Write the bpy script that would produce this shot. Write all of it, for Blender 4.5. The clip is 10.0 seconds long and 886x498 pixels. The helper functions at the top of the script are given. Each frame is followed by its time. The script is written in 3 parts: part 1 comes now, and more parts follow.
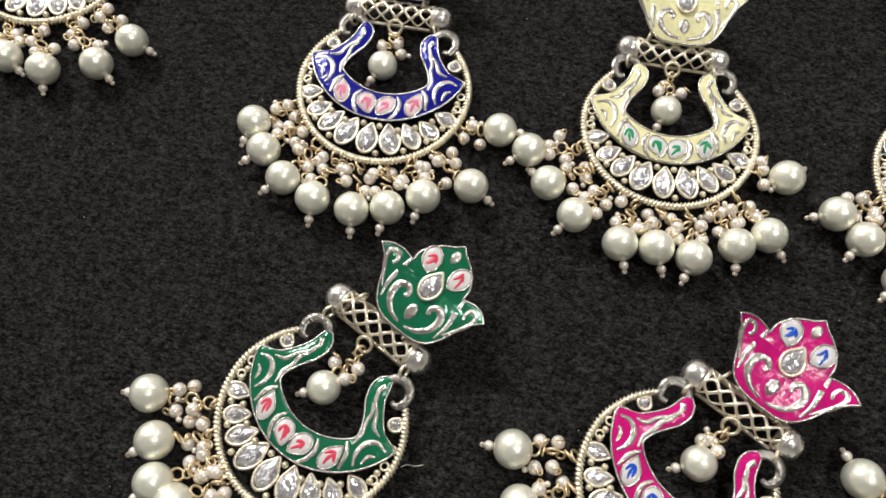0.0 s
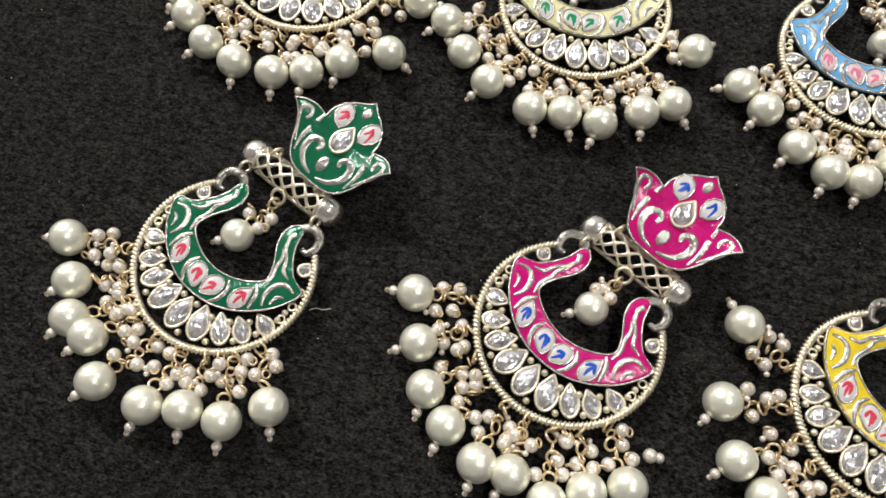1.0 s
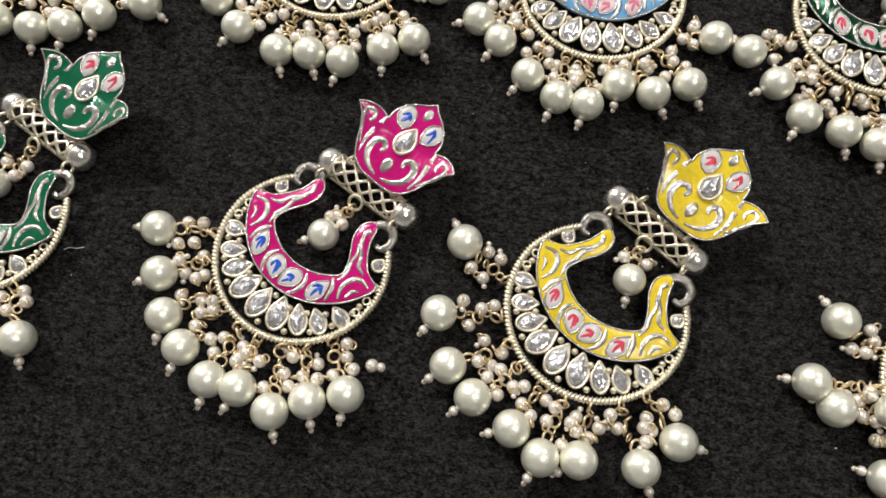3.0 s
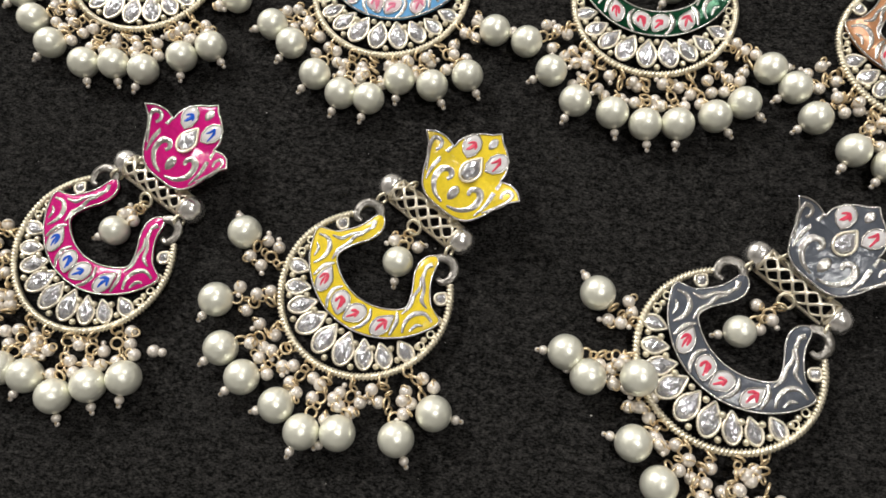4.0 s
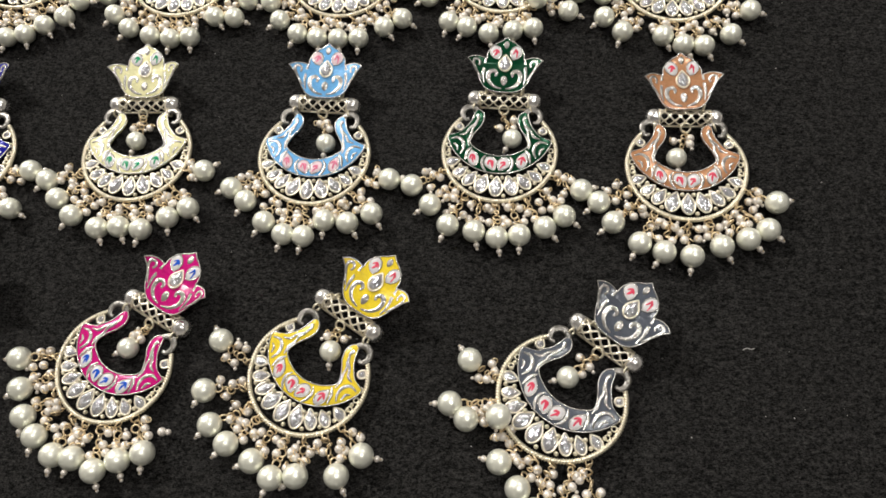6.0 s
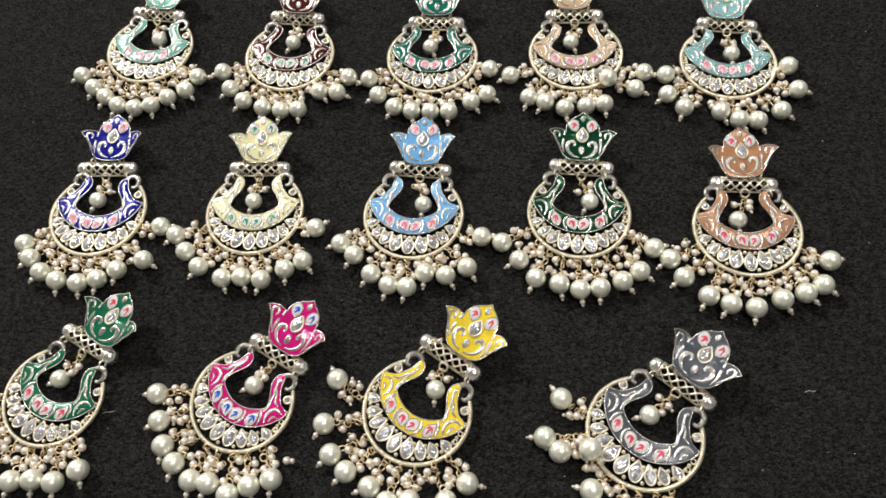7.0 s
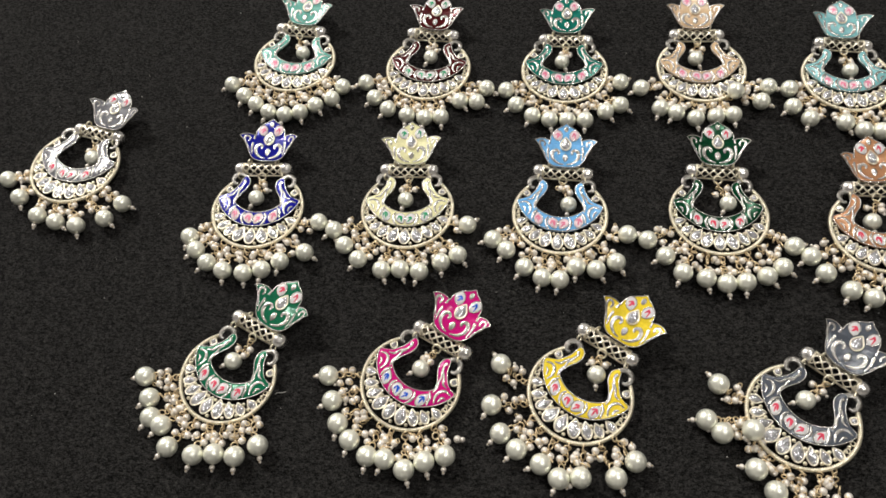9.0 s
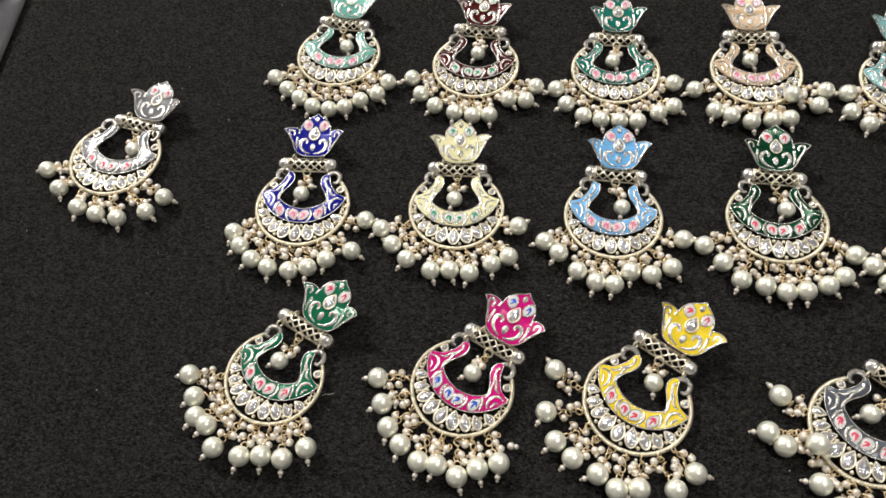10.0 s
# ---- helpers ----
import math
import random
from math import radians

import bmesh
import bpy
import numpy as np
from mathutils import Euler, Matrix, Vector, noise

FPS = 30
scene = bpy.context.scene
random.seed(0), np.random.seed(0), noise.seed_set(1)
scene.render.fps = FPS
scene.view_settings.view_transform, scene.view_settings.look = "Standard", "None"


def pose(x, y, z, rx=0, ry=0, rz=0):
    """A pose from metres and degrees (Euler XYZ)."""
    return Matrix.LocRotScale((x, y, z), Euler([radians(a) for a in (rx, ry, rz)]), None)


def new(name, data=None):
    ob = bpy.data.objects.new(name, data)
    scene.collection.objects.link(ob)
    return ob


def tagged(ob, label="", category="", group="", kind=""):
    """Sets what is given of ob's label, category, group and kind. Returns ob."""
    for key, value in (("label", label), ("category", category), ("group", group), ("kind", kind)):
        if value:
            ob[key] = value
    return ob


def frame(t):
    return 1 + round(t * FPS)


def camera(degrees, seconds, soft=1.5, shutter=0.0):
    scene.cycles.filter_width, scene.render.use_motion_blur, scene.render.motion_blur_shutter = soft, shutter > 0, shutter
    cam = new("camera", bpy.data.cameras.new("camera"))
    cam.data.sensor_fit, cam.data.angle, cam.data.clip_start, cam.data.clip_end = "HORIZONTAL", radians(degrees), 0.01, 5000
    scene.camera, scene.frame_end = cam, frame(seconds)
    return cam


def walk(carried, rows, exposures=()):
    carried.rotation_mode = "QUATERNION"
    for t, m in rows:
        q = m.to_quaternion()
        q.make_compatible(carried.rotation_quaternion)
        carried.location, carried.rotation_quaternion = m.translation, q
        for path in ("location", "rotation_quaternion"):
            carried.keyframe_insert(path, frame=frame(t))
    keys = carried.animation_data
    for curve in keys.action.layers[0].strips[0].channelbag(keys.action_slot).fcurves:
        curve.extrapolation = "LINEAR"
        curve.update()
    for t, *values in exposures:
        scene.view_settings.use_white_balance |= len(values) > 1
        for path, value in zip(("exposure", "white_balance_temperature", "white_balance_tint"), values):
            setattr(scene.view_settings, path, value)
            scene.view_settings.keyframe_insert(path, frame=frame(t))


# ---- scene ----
SOFT = 1.65
cam = camera(61.0, 10.0, soft=SOFT)
PATH = [
    (0, -0.09327, -0.11927, 0.14128, 21.722, 0.389, 10.865),
    (0.1, -0.09352, -0.12183, 0.14132, 21.359, 0.232, 11.024),
    (0.2, -0.09110, -0.12562, 0.14027, 20.856, 0.328, 11.551),
    (0.3, -0.08900, -0.12654, 0.13999, 20.572, 0.426, 11.750),
    (0.5, -0.08236, -0.13169, 0.14017, 20.430, 0.441, 11.855),
    (0.7, -0.07873, -0.13521, 0.13955, 19.904, -0.254, 11.660),
    (1, -0.07358, -0.13834, 0.13887, 19.415, -0.583, 11.514),
    (1.2, -0.06864, -0.13841, 0.13866, 19.111, -0.368, 11.428),
    (1.5, -0.06168, -0.14145, 0.13944, 19.640, -0.405, 11.054),
    (1.8, -0.05442, -0.14323, 0.14076, 19.364, -0.489, 10.598),
    (2, -0.04961, -0.14511, 0.14157, 19.673, -0.546, 10.327),
    (2.2, -0.04334, -0.14507, 0.14248, 19.487, -0.471, 10.071),
    (3.3, -0.00790, -0.13782, 0.14762, 16.285, 0.165, 8.402),
    (3.5, 0.00403, -0.13920, 0.14828, 17.144, 1.694, 8.451),
    (3.7, 0.01435, -0.13953, 0.14908, 17.542, 2.275, 8.073),
    (4, 0.03150, -0.14077, 0.15049, 18.276, 2.898, 7.370),
    (4.2, 0.03909, -0.14069, 0.14988, 19.046, 2.548, 6.323),
    (4.5, 0.04862, -0.14110, 0.14979, 19.532, 3.107, 5.812),
    (4.8, 0.06084, -0.13881, 0.14920, 20.206, 3.068, 4.575),
    (5, 0.06651, -0.13950, 0.15628, 19.925, 3.720, 3.921),
    (5.2, 0.06825, -0.14120, 0.16488, 20.860, 3.363, 2.853),
    (5.4, 0.07244, -0.14255, 0.18095, 21.362, 4.135, 2.446),
    (5.5, 0.07189, -0.14259, 0.18801, 21.231, 3.929, 2.108),
    (5.7, 0.06504, -0.14649, 0.19915, 21.694, 3.677, 1.717),
    (6.8, 0.04100, -0.16536, 0.24416, 26.101, 3.837, 2.392),
    (7, 0.03156, -0.16593, 0.24493, 26.627, 4.040, 2.520),
    (7.2, 0.02743, -0.16603, 0.24834, 27.378, 4.212, 2.797),
    (7.5, 0.02003, -0.16748, 0.24990, 28.096, 4.104, 2.919),
    (8, 0.00647, -0.17583, 0.25298, 29.198, 4.251, 3.107),
    (8.5, -0.00757, -0.18560, 0.25549, 29.867, 4.160, 3.341),
    (9, -0.02126, -0.19204, 0.25390, 30.035, 3.973, 3.464),
    (9.5, -0.03492, -0.19219, 0.25320, 29.866, 3.793, 3.861),
    (10, -0.03977, -0.18883, 0.25014, 29.885, 3.568, 4.612),
]
walk(cam, [(t, pose(x, y, z, rx, ry, rz)) for t, x, y, z, rx, ry, rz in PATH],
     exposures=[(0.0, 0.01), (0.5, 0.03), (1.0, 0.0), (1.5, -0.3), (2.0, -0.05), (3.5, -0.06), (4.5, -0.03), (5.5, 0.02), (7.0, 0.02), (8.5, -0.06), (10.0, 0.04)])

# ---- light: unseen panels over the table, one of them an added fill ----
world = bpy.data.worlds.new("room_air")
scene.world = world
world.use_nodes = True
world.node_tree.nodes["Background"].inputs[0].default_value = (0.9, 0.95, 1.0, 1)
world.node_tree.nodes["Background"].inputs[1].default_value = 0.012


def overhead_light(x, y, z, sx, sy, watts, colour):
    """A flat square light panel under the ceiling, out of view."""
    lamp = bpy.data.lights.new("unseen_light", "AREA")
    lamp.shape, lamp.size, lamp.size_y, lamp.energy, lamp.color = "RECTANGLE", sx, sy, watts, colour
    ob = new("unseen_light", lamp)
    ob.matrix_world = pose(x, y, z, 0, 0, 0)
    return ob


# first two follow pearl highlights and cast shadows; the weak third is added fill
LAMPS = [(0.42, -0.2, 1.45, 0.18, 0.18, 6.2), (-1.15, 1.12, 1.45, 0.24, 0.24, 44.5), (0.6, 1.0, 1.45, 0.24, 0.24, 7.0)]
for lx, ly, lz, lsx, lsy, lw in LAMPS:
    overhead_light(lx, ly, lz - 0.012, lsx, lsy, lw, (0.99, 0.972, 0.95))

# ---- materials ----


def material(name, colour, rough=0.5, metal=0.0, coat=0.0, grain=0.0, grain_size=0.002, bump=0.0, bump_size=0.001, sheen=0.0, each=0.0, spec=0.5, coat_rough=0.06):
    """A principled surface with colour grain at two sizes, fine relief, and a small change from piece to piece."""
    m = bpy.data.materials.new(name)
    m.use_nodes = True
    nt = m.node_tree
    b = nt.nodes["Principled BSDF"]
    b.inputs["Roughness"].default_value = rough
    b.inputs["Metallic"].default_value = metal
    b.inputs["Coat Weight"].default_value = coat
    b.inputs["Coat Roughness"].default_value = coat_rough
    b.inputs["Sheen Weight"].default_value = sheen
    b.inputs["Specular IOR Level"].default_value = spec
    where = nt.nodes.new("ShaderNodeTexCoord")
    coarse, fine = nt.nodes.new("ShaderNodeTexNoise"), nt.nodes.new("ShaderNodeTexNoise")
    coarse.inputs["Scale"].default_value = 1 / (grain_size * 5)
    fine.inputs["Scale"].default_value = 1 / grain_size
    fine.inputs["Detail"].default_value = 6
    for n in (coarse, fine):
        nt.links.new(where.outputs["Object"], n.inputs["Vector"])
    both = nt.nodes.new("ShaderNodeMath")
    both.operation = "ADD"
    nt.links.new(coarse.outputs["Fac"], both.inputs[0])
    nt.links.new(fine.outputs["Fac"], both.inputs[1])
    vary = nt.nodes.new("ShaderNodeMapRange")
    vary.inputs["From Min"].default_value, vary.inputs["From Max"].default_value = 0.6, 1.4
    vary.inputs["To Min"].default_value, vary.inputs["To Max"].default_value = 1 - grain, 1 + grain
    nt.links.new(both.outputs[0], vary.inputs["Value"])
    info = nt.nodes.new("ShaderNodeObjectInfo")
    piece = nt.nodes.new("ShaderNodeMapRange")
    piece.inputs["To Min"].default_value, piece.inputs["To Max"].default_value = 1 - each, 1 + each
    nt.links.new(info.outputs["Random"], piece.inputs["Value"])
    mul = nt.nodes.new("ShaderNodeMath")
    mul.operation = "MULTIPLY"
    nt.links.new(vary.outputs[0], mul.inputs[0])
    nt.links.new(piece.outputs[0], mul.inputs[1])
    hsv = nt.nodes.new("ShaderNodeHueSaturation")
    hsv.inputs["Color"].default_value = (*colour, 1)
    nt.links.new(mul.outputs[0], hsv.inputs["Value"])
    nt.links.new(hsv.outputs[0], b.inputs["Base Color"])
    if bump:
        rel, bn = nt.nodes.new("ShaderNodeTexNoise"), nt.nodes.new("ShaderNodeBump")
        rel.inputs["Scale"].default_value, rel.inputs["Detail"].default_value = 1 / bump_size, 4
        bn.inputs["Strength"].default_value, bn.inputs["Distance"].default_value = bump, bump_size * 0.4
        nt.links.new(where.outputs["Object"], rel.inputs["Vector"])
        nt.links.new(rel.outputs["Fac"], bn.inputs["Height"])
        nt.links.new(bn.outputs[0], b.inputs["Normal"])
    return m




def felt_material():
    """Black needled felt: dark ground with paler matted fibre in short horizontal slubs."""
    m = material("black_felt", (0.0036, 0.0035, 0.0034), rough=0.95, grain=0.5, grain_size=0.0016, bump=0.9, bump_size=0.0009, spec=0.04)
    nt = m.node_tree
    b = nt.nodes["Principled BSDF"]
    under = b.inputs["Base Color"].links[0].from_socket
    where, stretch, slub, fleck, ramp, mix = (nt.nodes.new("ShaderNode" + k) for k in ("TexCoord", "Mapping", "TexNoise", "TexNoise", "MapRange", "MixRGB"))
    stretch.inputs["Scale"].default_value = (0.6, 1.0, 1.0)
    nt.links.new(where.outputs["Object"], stretch.inputs["Vector"])
    for n, size in ((slub, 0.00038), (fleck, 0.0008)):
        n.inputs["Scale"].default_value, n.inputs["Detail"].default_value = 1 / size, 5
        n.inputs["Roughness"].default_value = 0.7
        nt.links.new(stretch.outputs[0], n.inputs["Vector"])
    mult = nt.nodes.new("ShaderNodeMath")
    mult.operation = "MULTIPLY"
    nt.links.new(slub.outputs["Fac"], mult.inputs[0])
    nt.links.new(fleck.outputs["Fac"], mult.inputs[1])
    ramp.inputs["From Min"].default_value, ramp.inputs["From Max"].default_value = 0.19, 0.46
    nt.links.new(mult.outputs[0], ramp.inputs["Value"])
    nt.links.new(ramp.outputs[0], mix.inputs[0])
    nt.links.new(under, mix.inputs[1])
    mix.inputs[2].default_value = (0.071, 0.0672, 0.0628, 1)
    nt.links.new(mix.outputs[0], b.inputs["Base Color"])
    return m


FELT = felt_material()
FUZZ = material("felt_fibre", (0.014, 0.0133, 0.013), rough=0.95, grain=0.4, spec=0.05)
WALL = material("wall_paint", (0.60, 0.585, 0.565), rough=0.8, grain=0.06, grain_size=0.05, bump=0.2, bump_size=0.01)
FLOOR = material("floor_tile", (0.4, 0.38, 0.35), rough=0.4, grain=0.1, grain_size=0.08)
SILVER = material("polished_silver", (0.60, 0.58, 0.545), rough=0.2, metal=0.95, grain=0.2, grain_size=0.001, bump=0.8, bump_size=0.0007)
GOLD = material("pale_gold", (0.89, 0.81, 0.62), rough=0.32, metal=0.82, grain=0.2, grain_size=0.001, bump=0.7, bump_size=0.0006, each=0.06)
WIRE = material("warm_gold_wire", (0.86, 0.69, 0.44), rough=0.34, metal=0.75, grain=0.1, grain_size=0.001, each=0.12)
PEARL = material("ivory_pearl", (0.94, 0.935, 0.80), rough=0.38, metal=0.58, coat=0.75, coat_rough=0.16, grain=0.05, grain_size=0.002, bump=0.25, bump_size=0.0018, each=0.04, spec=0.8)
SMALL = material("small_pearl_lustre", (0.84, 0.77, 0.68), rough=0.36, metal=0.35, coat=0.5, coat_rough=0.2, grain=0.05, grain_size=0.001, each=0.1, spec=0.8)
CRYSTAL = material("foiled_crystal", (0.68, 0.68, 0.71), rough=0.11, metal=0.8, coat=0.7, grain=0.35, grain_size=0.0006, bump=0.6, bump_size=0.0009, each=0.1)
HOOK = material("oxidised_silver", (0.27, 0.255, 0.23), rough=0.28, metal=0.9, grain=0.25, grain_size=0.0012, bump=0.7, bump_size=0.0009)
BAR = material("silvered_bar", (0.90, 0.82, 0.66), rough=0.3, metal=0.8, grain=0.15, grain_size=0.001, bump=0.5, bump_size=0.0007)
CAP = material("bright_silver_cap", (0.86, 0.83, 0.79), rough=0.24, metal=0.92, grain=0.12, grain_size=0.001, bump=0.35, bump_size=0.0012)
ROSY = material("rosy_white_enamel", (0.76, 0.58, 0.61), rough=0.2, coat=0.3, grain=0.22, grain_size=0.0009)
WHITE = material("white_enamel", (0.70, 0.67, 0.66), rough=0.2, coat=0.3, grain=0.08, grain_size=0.0008)
LINT = material("white_lint", (0.6, 0.58, 0.54), rough=0.9, grain=0.1)


def enamel(name, colour, metal=0.0):
    return material(name, colour, rough=0.13, metal=metal, grain=0.18, grain_size=0.0011, bump=0.28, bump_size=0.0017, spec=0.4)


# ---- mesh building, in millimetres ----
MM = 0.001
MESHES = {}


def mesh(key, verts, faces, smooth=True):
    """One shared mesh for each key."""
    if key not in MESHES:
        me = bpy.data.meshes.new(key.split("|")[0])
        me.from_pydata([(x * MM, y * MM, z * MM) for x, y, z in verts], [], faces)
        me.polygons.foreach_set("use_smooth", [smooth] * len(me.polygons))
        me.validate()
        me.update()
        MESHES[key] = me
    return MESHES[key]


BASES = {}


def part(name, me, mat, parent, m=None, label=""):
    """Links a mesh as one part; m is its place on the thing in metres, the thing's own frame."""
    key = (me.name, mat.name)
    if not me.materials:
        me.materials.append(mat)
        shared = me
    elif me.materials[0] == mat:
        shared = me
    else:
        if key not in MESHES:
            MESHES[key] = me.copy()
            MESHES[key].materials[0] = mat
        shared = MESHES[key]
    ob = new(name, shared)
    m = m or Matrix()
    ob.parent = parent
    ob.matrix_basis = BASES.get(parent, Matrix()).inverted() @ m
    BASES[ob] = m
    if label:
        ob["label"] = label
    return ob


def place(x, y, z=0.0, rz=0.0, rx=0.0, ry=0.0):
    return pose(x * MM, y * MM, z * MM, rx, ry, rz)


def spline(pts, n, closed=False):
    """Catmull-Rom through pts, n steps to a span."""
    p = [Vector(q) for q in pts]
    k = len(p)
    out = []
    for i in range(k if closed else k - 1):
        a, b, c, d = (p[(i + j) % k] if closed else p[min(max(i + j, 0), k - 1)] for j in (-1, 0, 1, 2))
        for s in range(n):
            u = s / n
            out.append(0.5 * (2 * b + (c - a) * u + (2 * a - 5 * b + 4 * c - d) * u * u + (3 * b - a - 3 * c + d) * u**3))
    if not closed:
        out.append(p[-1])
    return out


def tube(path, radius, seg=6, closed=False, flat=1.0):
    """A round wire along a path of (x, y, z)."""
    n = len(path)
    p = [Vector(q) for q in path]
    rad = radius if isinstance(radius, (list, tuple)) else [radius] * n
    verts, faces = [], []
    for i in range(n):
        a, b = (p[(i - 1) % n], p[(i + 1) % n]) if closed else (p[max(i - 1, 0)], p[min(i + 1, n - 1)])
        t = (b - a).normalized() if (b - a).length > 1e-9 else Vector((1, 0, 0))
        side = t.cross(Vector((0, 0, 1)))
        side = side.normalized() if side.length > 1e-6 else Vector((1, 0, 0))
        up = side.cross(t)
        for s in range(seg):
            w = 2 * math.pi * s / seg
            verts.append(p[i] + rad[i] * (math.cos(w) * side + flat * math.sin(w) * up))
    for i in range(n if closed else n - 1):
        for s in range(seg):
            a, b = i * seg, ((i + 1) % n) * seg
            faces.append((a + s, a + (s + 1) % seg, b + (s + 1) % seg, b + s))
    if not closed:
        faces += [tuple(range(seg)), tuple(reversed(range((n - 1) * seg, n * seg)))]
    return verts, faces


def joined(*shapes):
    verts, faces = [], []
    for v, f in shapes:
        k = len(verts)
        verts += list(v)
        faces += [tuple(i + k for i in q) for q in f]
    return verts, faces


def ball(r, rings=12, seg=20, squash=1.0):
    verts, faces = [(0, 0, r * squash)], []
    for i in range(1, rings):
        a = math.pi * i / rings
        for s in range(seg):
            w = 2 * math.pi * s / seg
            verts.append((r * math.sin(a) * math.cos(w), r * math.sin(a) * math.sin(w), r * squash * math.cos(a)))
    verts.append((0, 0, -r * squash))
    last = len(verts) - 1
    for s in range(seg):
        t = (s + 1) % seg
        faces.append((0, 1 + s, 1 + t))
        for i in range(rings - 2):
            a, b = 1 + i * seg, 1 + (i + 1) * seg
            faces.append((a + s, b + s, b + t, a + t))
        a = 1 + (rings - 2) * seg
        faces.append((a + s, last, a + t))
    return verts, faces


def lathe(profile, seg=20):
    """A body turned about the x axis from (x, r) steps."""
    verts, faces = [], []
    for x, r in profile:
        for s in range(seg):
            w = 2 * math.pi * s / seg
            verts.append((x, r * math.cos(w), r * math.sin(w)))
    for i in range(len(profile) - 1):
        for s in range(seg):
            t = (s + 1) % seg
            faces.append((i * seg + s, i * seg + t, (i + 1) * seg + t, (i + 1) * seg + s))
    faces += [tuple(reversed(range(seg))), tuple(range((len(profile) - 1) * seg, len(profile) * seg))]
    return verts, faces


def stroke(path, widths, surf, rise, round_top=True):
    """A raised band along a flat path on a surface: silver scrollwork or a brush mark of paint."""
    p = [Vector(q[:2]) for q in path]
    n = len(p)
    verts, faces = [], []
    for i in range(n):
        t = (p[min(i + 1, n - 1)] - p[max(i - 1, 0)]).normalized()
        side = Vector((-t.y, t.x))
        u = i / (n - 1)
        k = u * (len(widths) - 1)
        j = min(int(k), len(widths) - 2)
        w = widths[j] + (widths[j + 1] - widths[j]) * (k - j)
        for off, up in ((-1.0, -0.25), (-0.6, rise * 0.8), (0.0, rise), (0.6, rise * 0.8), (1.0, -0.25)):
            q = p[i] + side * (off * w / 2)
            verts.append((q.x, q.y, surf(q.x, q.y) + up))
    for i in range(n - 1):
        for s in range(4):
            faces.append((i * 5 + s, (i + 1) * 5 + s, (i + 1) * 5 + s + 1, i * 5 + s + 1))
    return verts, [tuple(reversed(f)) for f in faces]


def patch(outline, surf, rise):
    """A thin filled shape lying on a surface."""
    c = sum((Vector(q[:2]) for q in outline), Vector((0, 0))) / len(outline)
    n = len(outline)
    verts = [(c.x, c.y, surf(c.x, c.y) + rise)]
    for scale, up in ((0.5, rise), (0.92, rise), (1.0, -0.2)):
        for q in outline:
            v = c + (Vector(q[:2]) - c) * scale
            verts.append((v.x, v.y, surf(v.x, v.y) + up))
    faces = []
    for s in range(n):
        t = (s + 1) % n
        faces.append((0, 1 + s, 1 + t))
        for i in range(2):
            a, b = 1 + i * n, 1 + (i + 1) * n
            faces.append((a + s, b + s, b + t, a + t))
    area = sum(outline[i][0] * outline[(i + 1) % n][1] - outline[(i + 1) % n][0] * outline[i][1] for i in range(n))
    return verts, faces if area > 0 else [tuple(reversed(f)) for f in faces]


def drop_outline(w, h, n=14):
    """A teardrop, round at -y and pointed at +y."""
    out = []
    for i in range(n):
        a = 2 * math.pi * i / n - math.pi / 2
        x, y = math.cos(a), math.sin(a)
        pinch = (1 - 0.72 * max(y, 0) ** 1.2)
        out.append((x * pinch * w / 2, y * h / 2))
    return out


def moved(pts, x, y, turn=0.0, flip=1):
    c, s = math.cos(radians(turn)), math.sin(radians(turn))
    return [(x + flip * (c * a - s * b), y + s * a + c * b) for a, b in pts]


# ---- the shapes of one earring; x along its bar, y towards the lotus stud ----
LOTUS_HALF = [(0.0, 2.8), (3.5, 3.0), (6.1, 4.2), (7.9, 6.6), (9.1, 9.2), (10.4, 11.3), (12.3, 12.9)]
LOTUS_WING = [(12.3, 12.9), (10.7, 14.3), (8.5, 14.9), (6.1, 14.4)]
LOTUS_PETAL = [(6.1, 14.4), (6.0, 16.5), (4.9, 18.5), (3.2, 20.1), (1.4, 21.2), (0.0, 22.5)]
right_side = spline(LOTUS_HALF, 4)[:-1] + spline(LOTUS_WING, 3)[:-1] + spline(LOTUS_PETAL, 4)
LOTUS = [(p.x, p.y) for p in right_side] + [(-p.x, p.y) for p in reversed(right_side[1:-1])]
LOTUS_Z = 5.8


def lotus_top(x, y):
    return LOTUS_Z + 1.0 + 0.16 * (y - 3.7) + 0.5 * max(0.0, 1 - (x / 13.0) ** 2 - ((y - 12) / 13.5) ** 2) + 2.7 * (max(0.0, abs(x) - 5.0) / 7.3) ** 2.0


def lotus_plate():
    n = len(LOTUS)
    c = (0.0, 11.5)
    verts, faces = [], []
    rings = [(0.94, -0.9), (1.0, -0.5), (1.0, -0.1), (0.965, 0.0), (0.8, 0.0), (0.6, 0.0), (0.4, 0.0), (0.2, 0.0)]
    for k, up in rings:
        for x, y in LOTUS:
            vx, vy = c[0] + (x - c[0]) * k, c[1] + (y - c[1]) * k
            verts.append((vx, vy, lotus_top(vx, vy) + up))
    for i in range(len(rings) - 1):
        for s in range(n):
            t = (s + 1) % n
            faces.append((i * n + s, i * n + t, (i + 1) * n + t, (i + 1) * n + s))
    verts.append((c[0], c[1], lotus_top(*c)))
    last = len(verts) - 1
    for s in range(n):
        faces.append(((len(rings) - 1) * n + s, (len(rings) - 1) * n + (s + 1) % n, last))
    faces.append(tuple(reversed(range(n))))
    return verts, faces


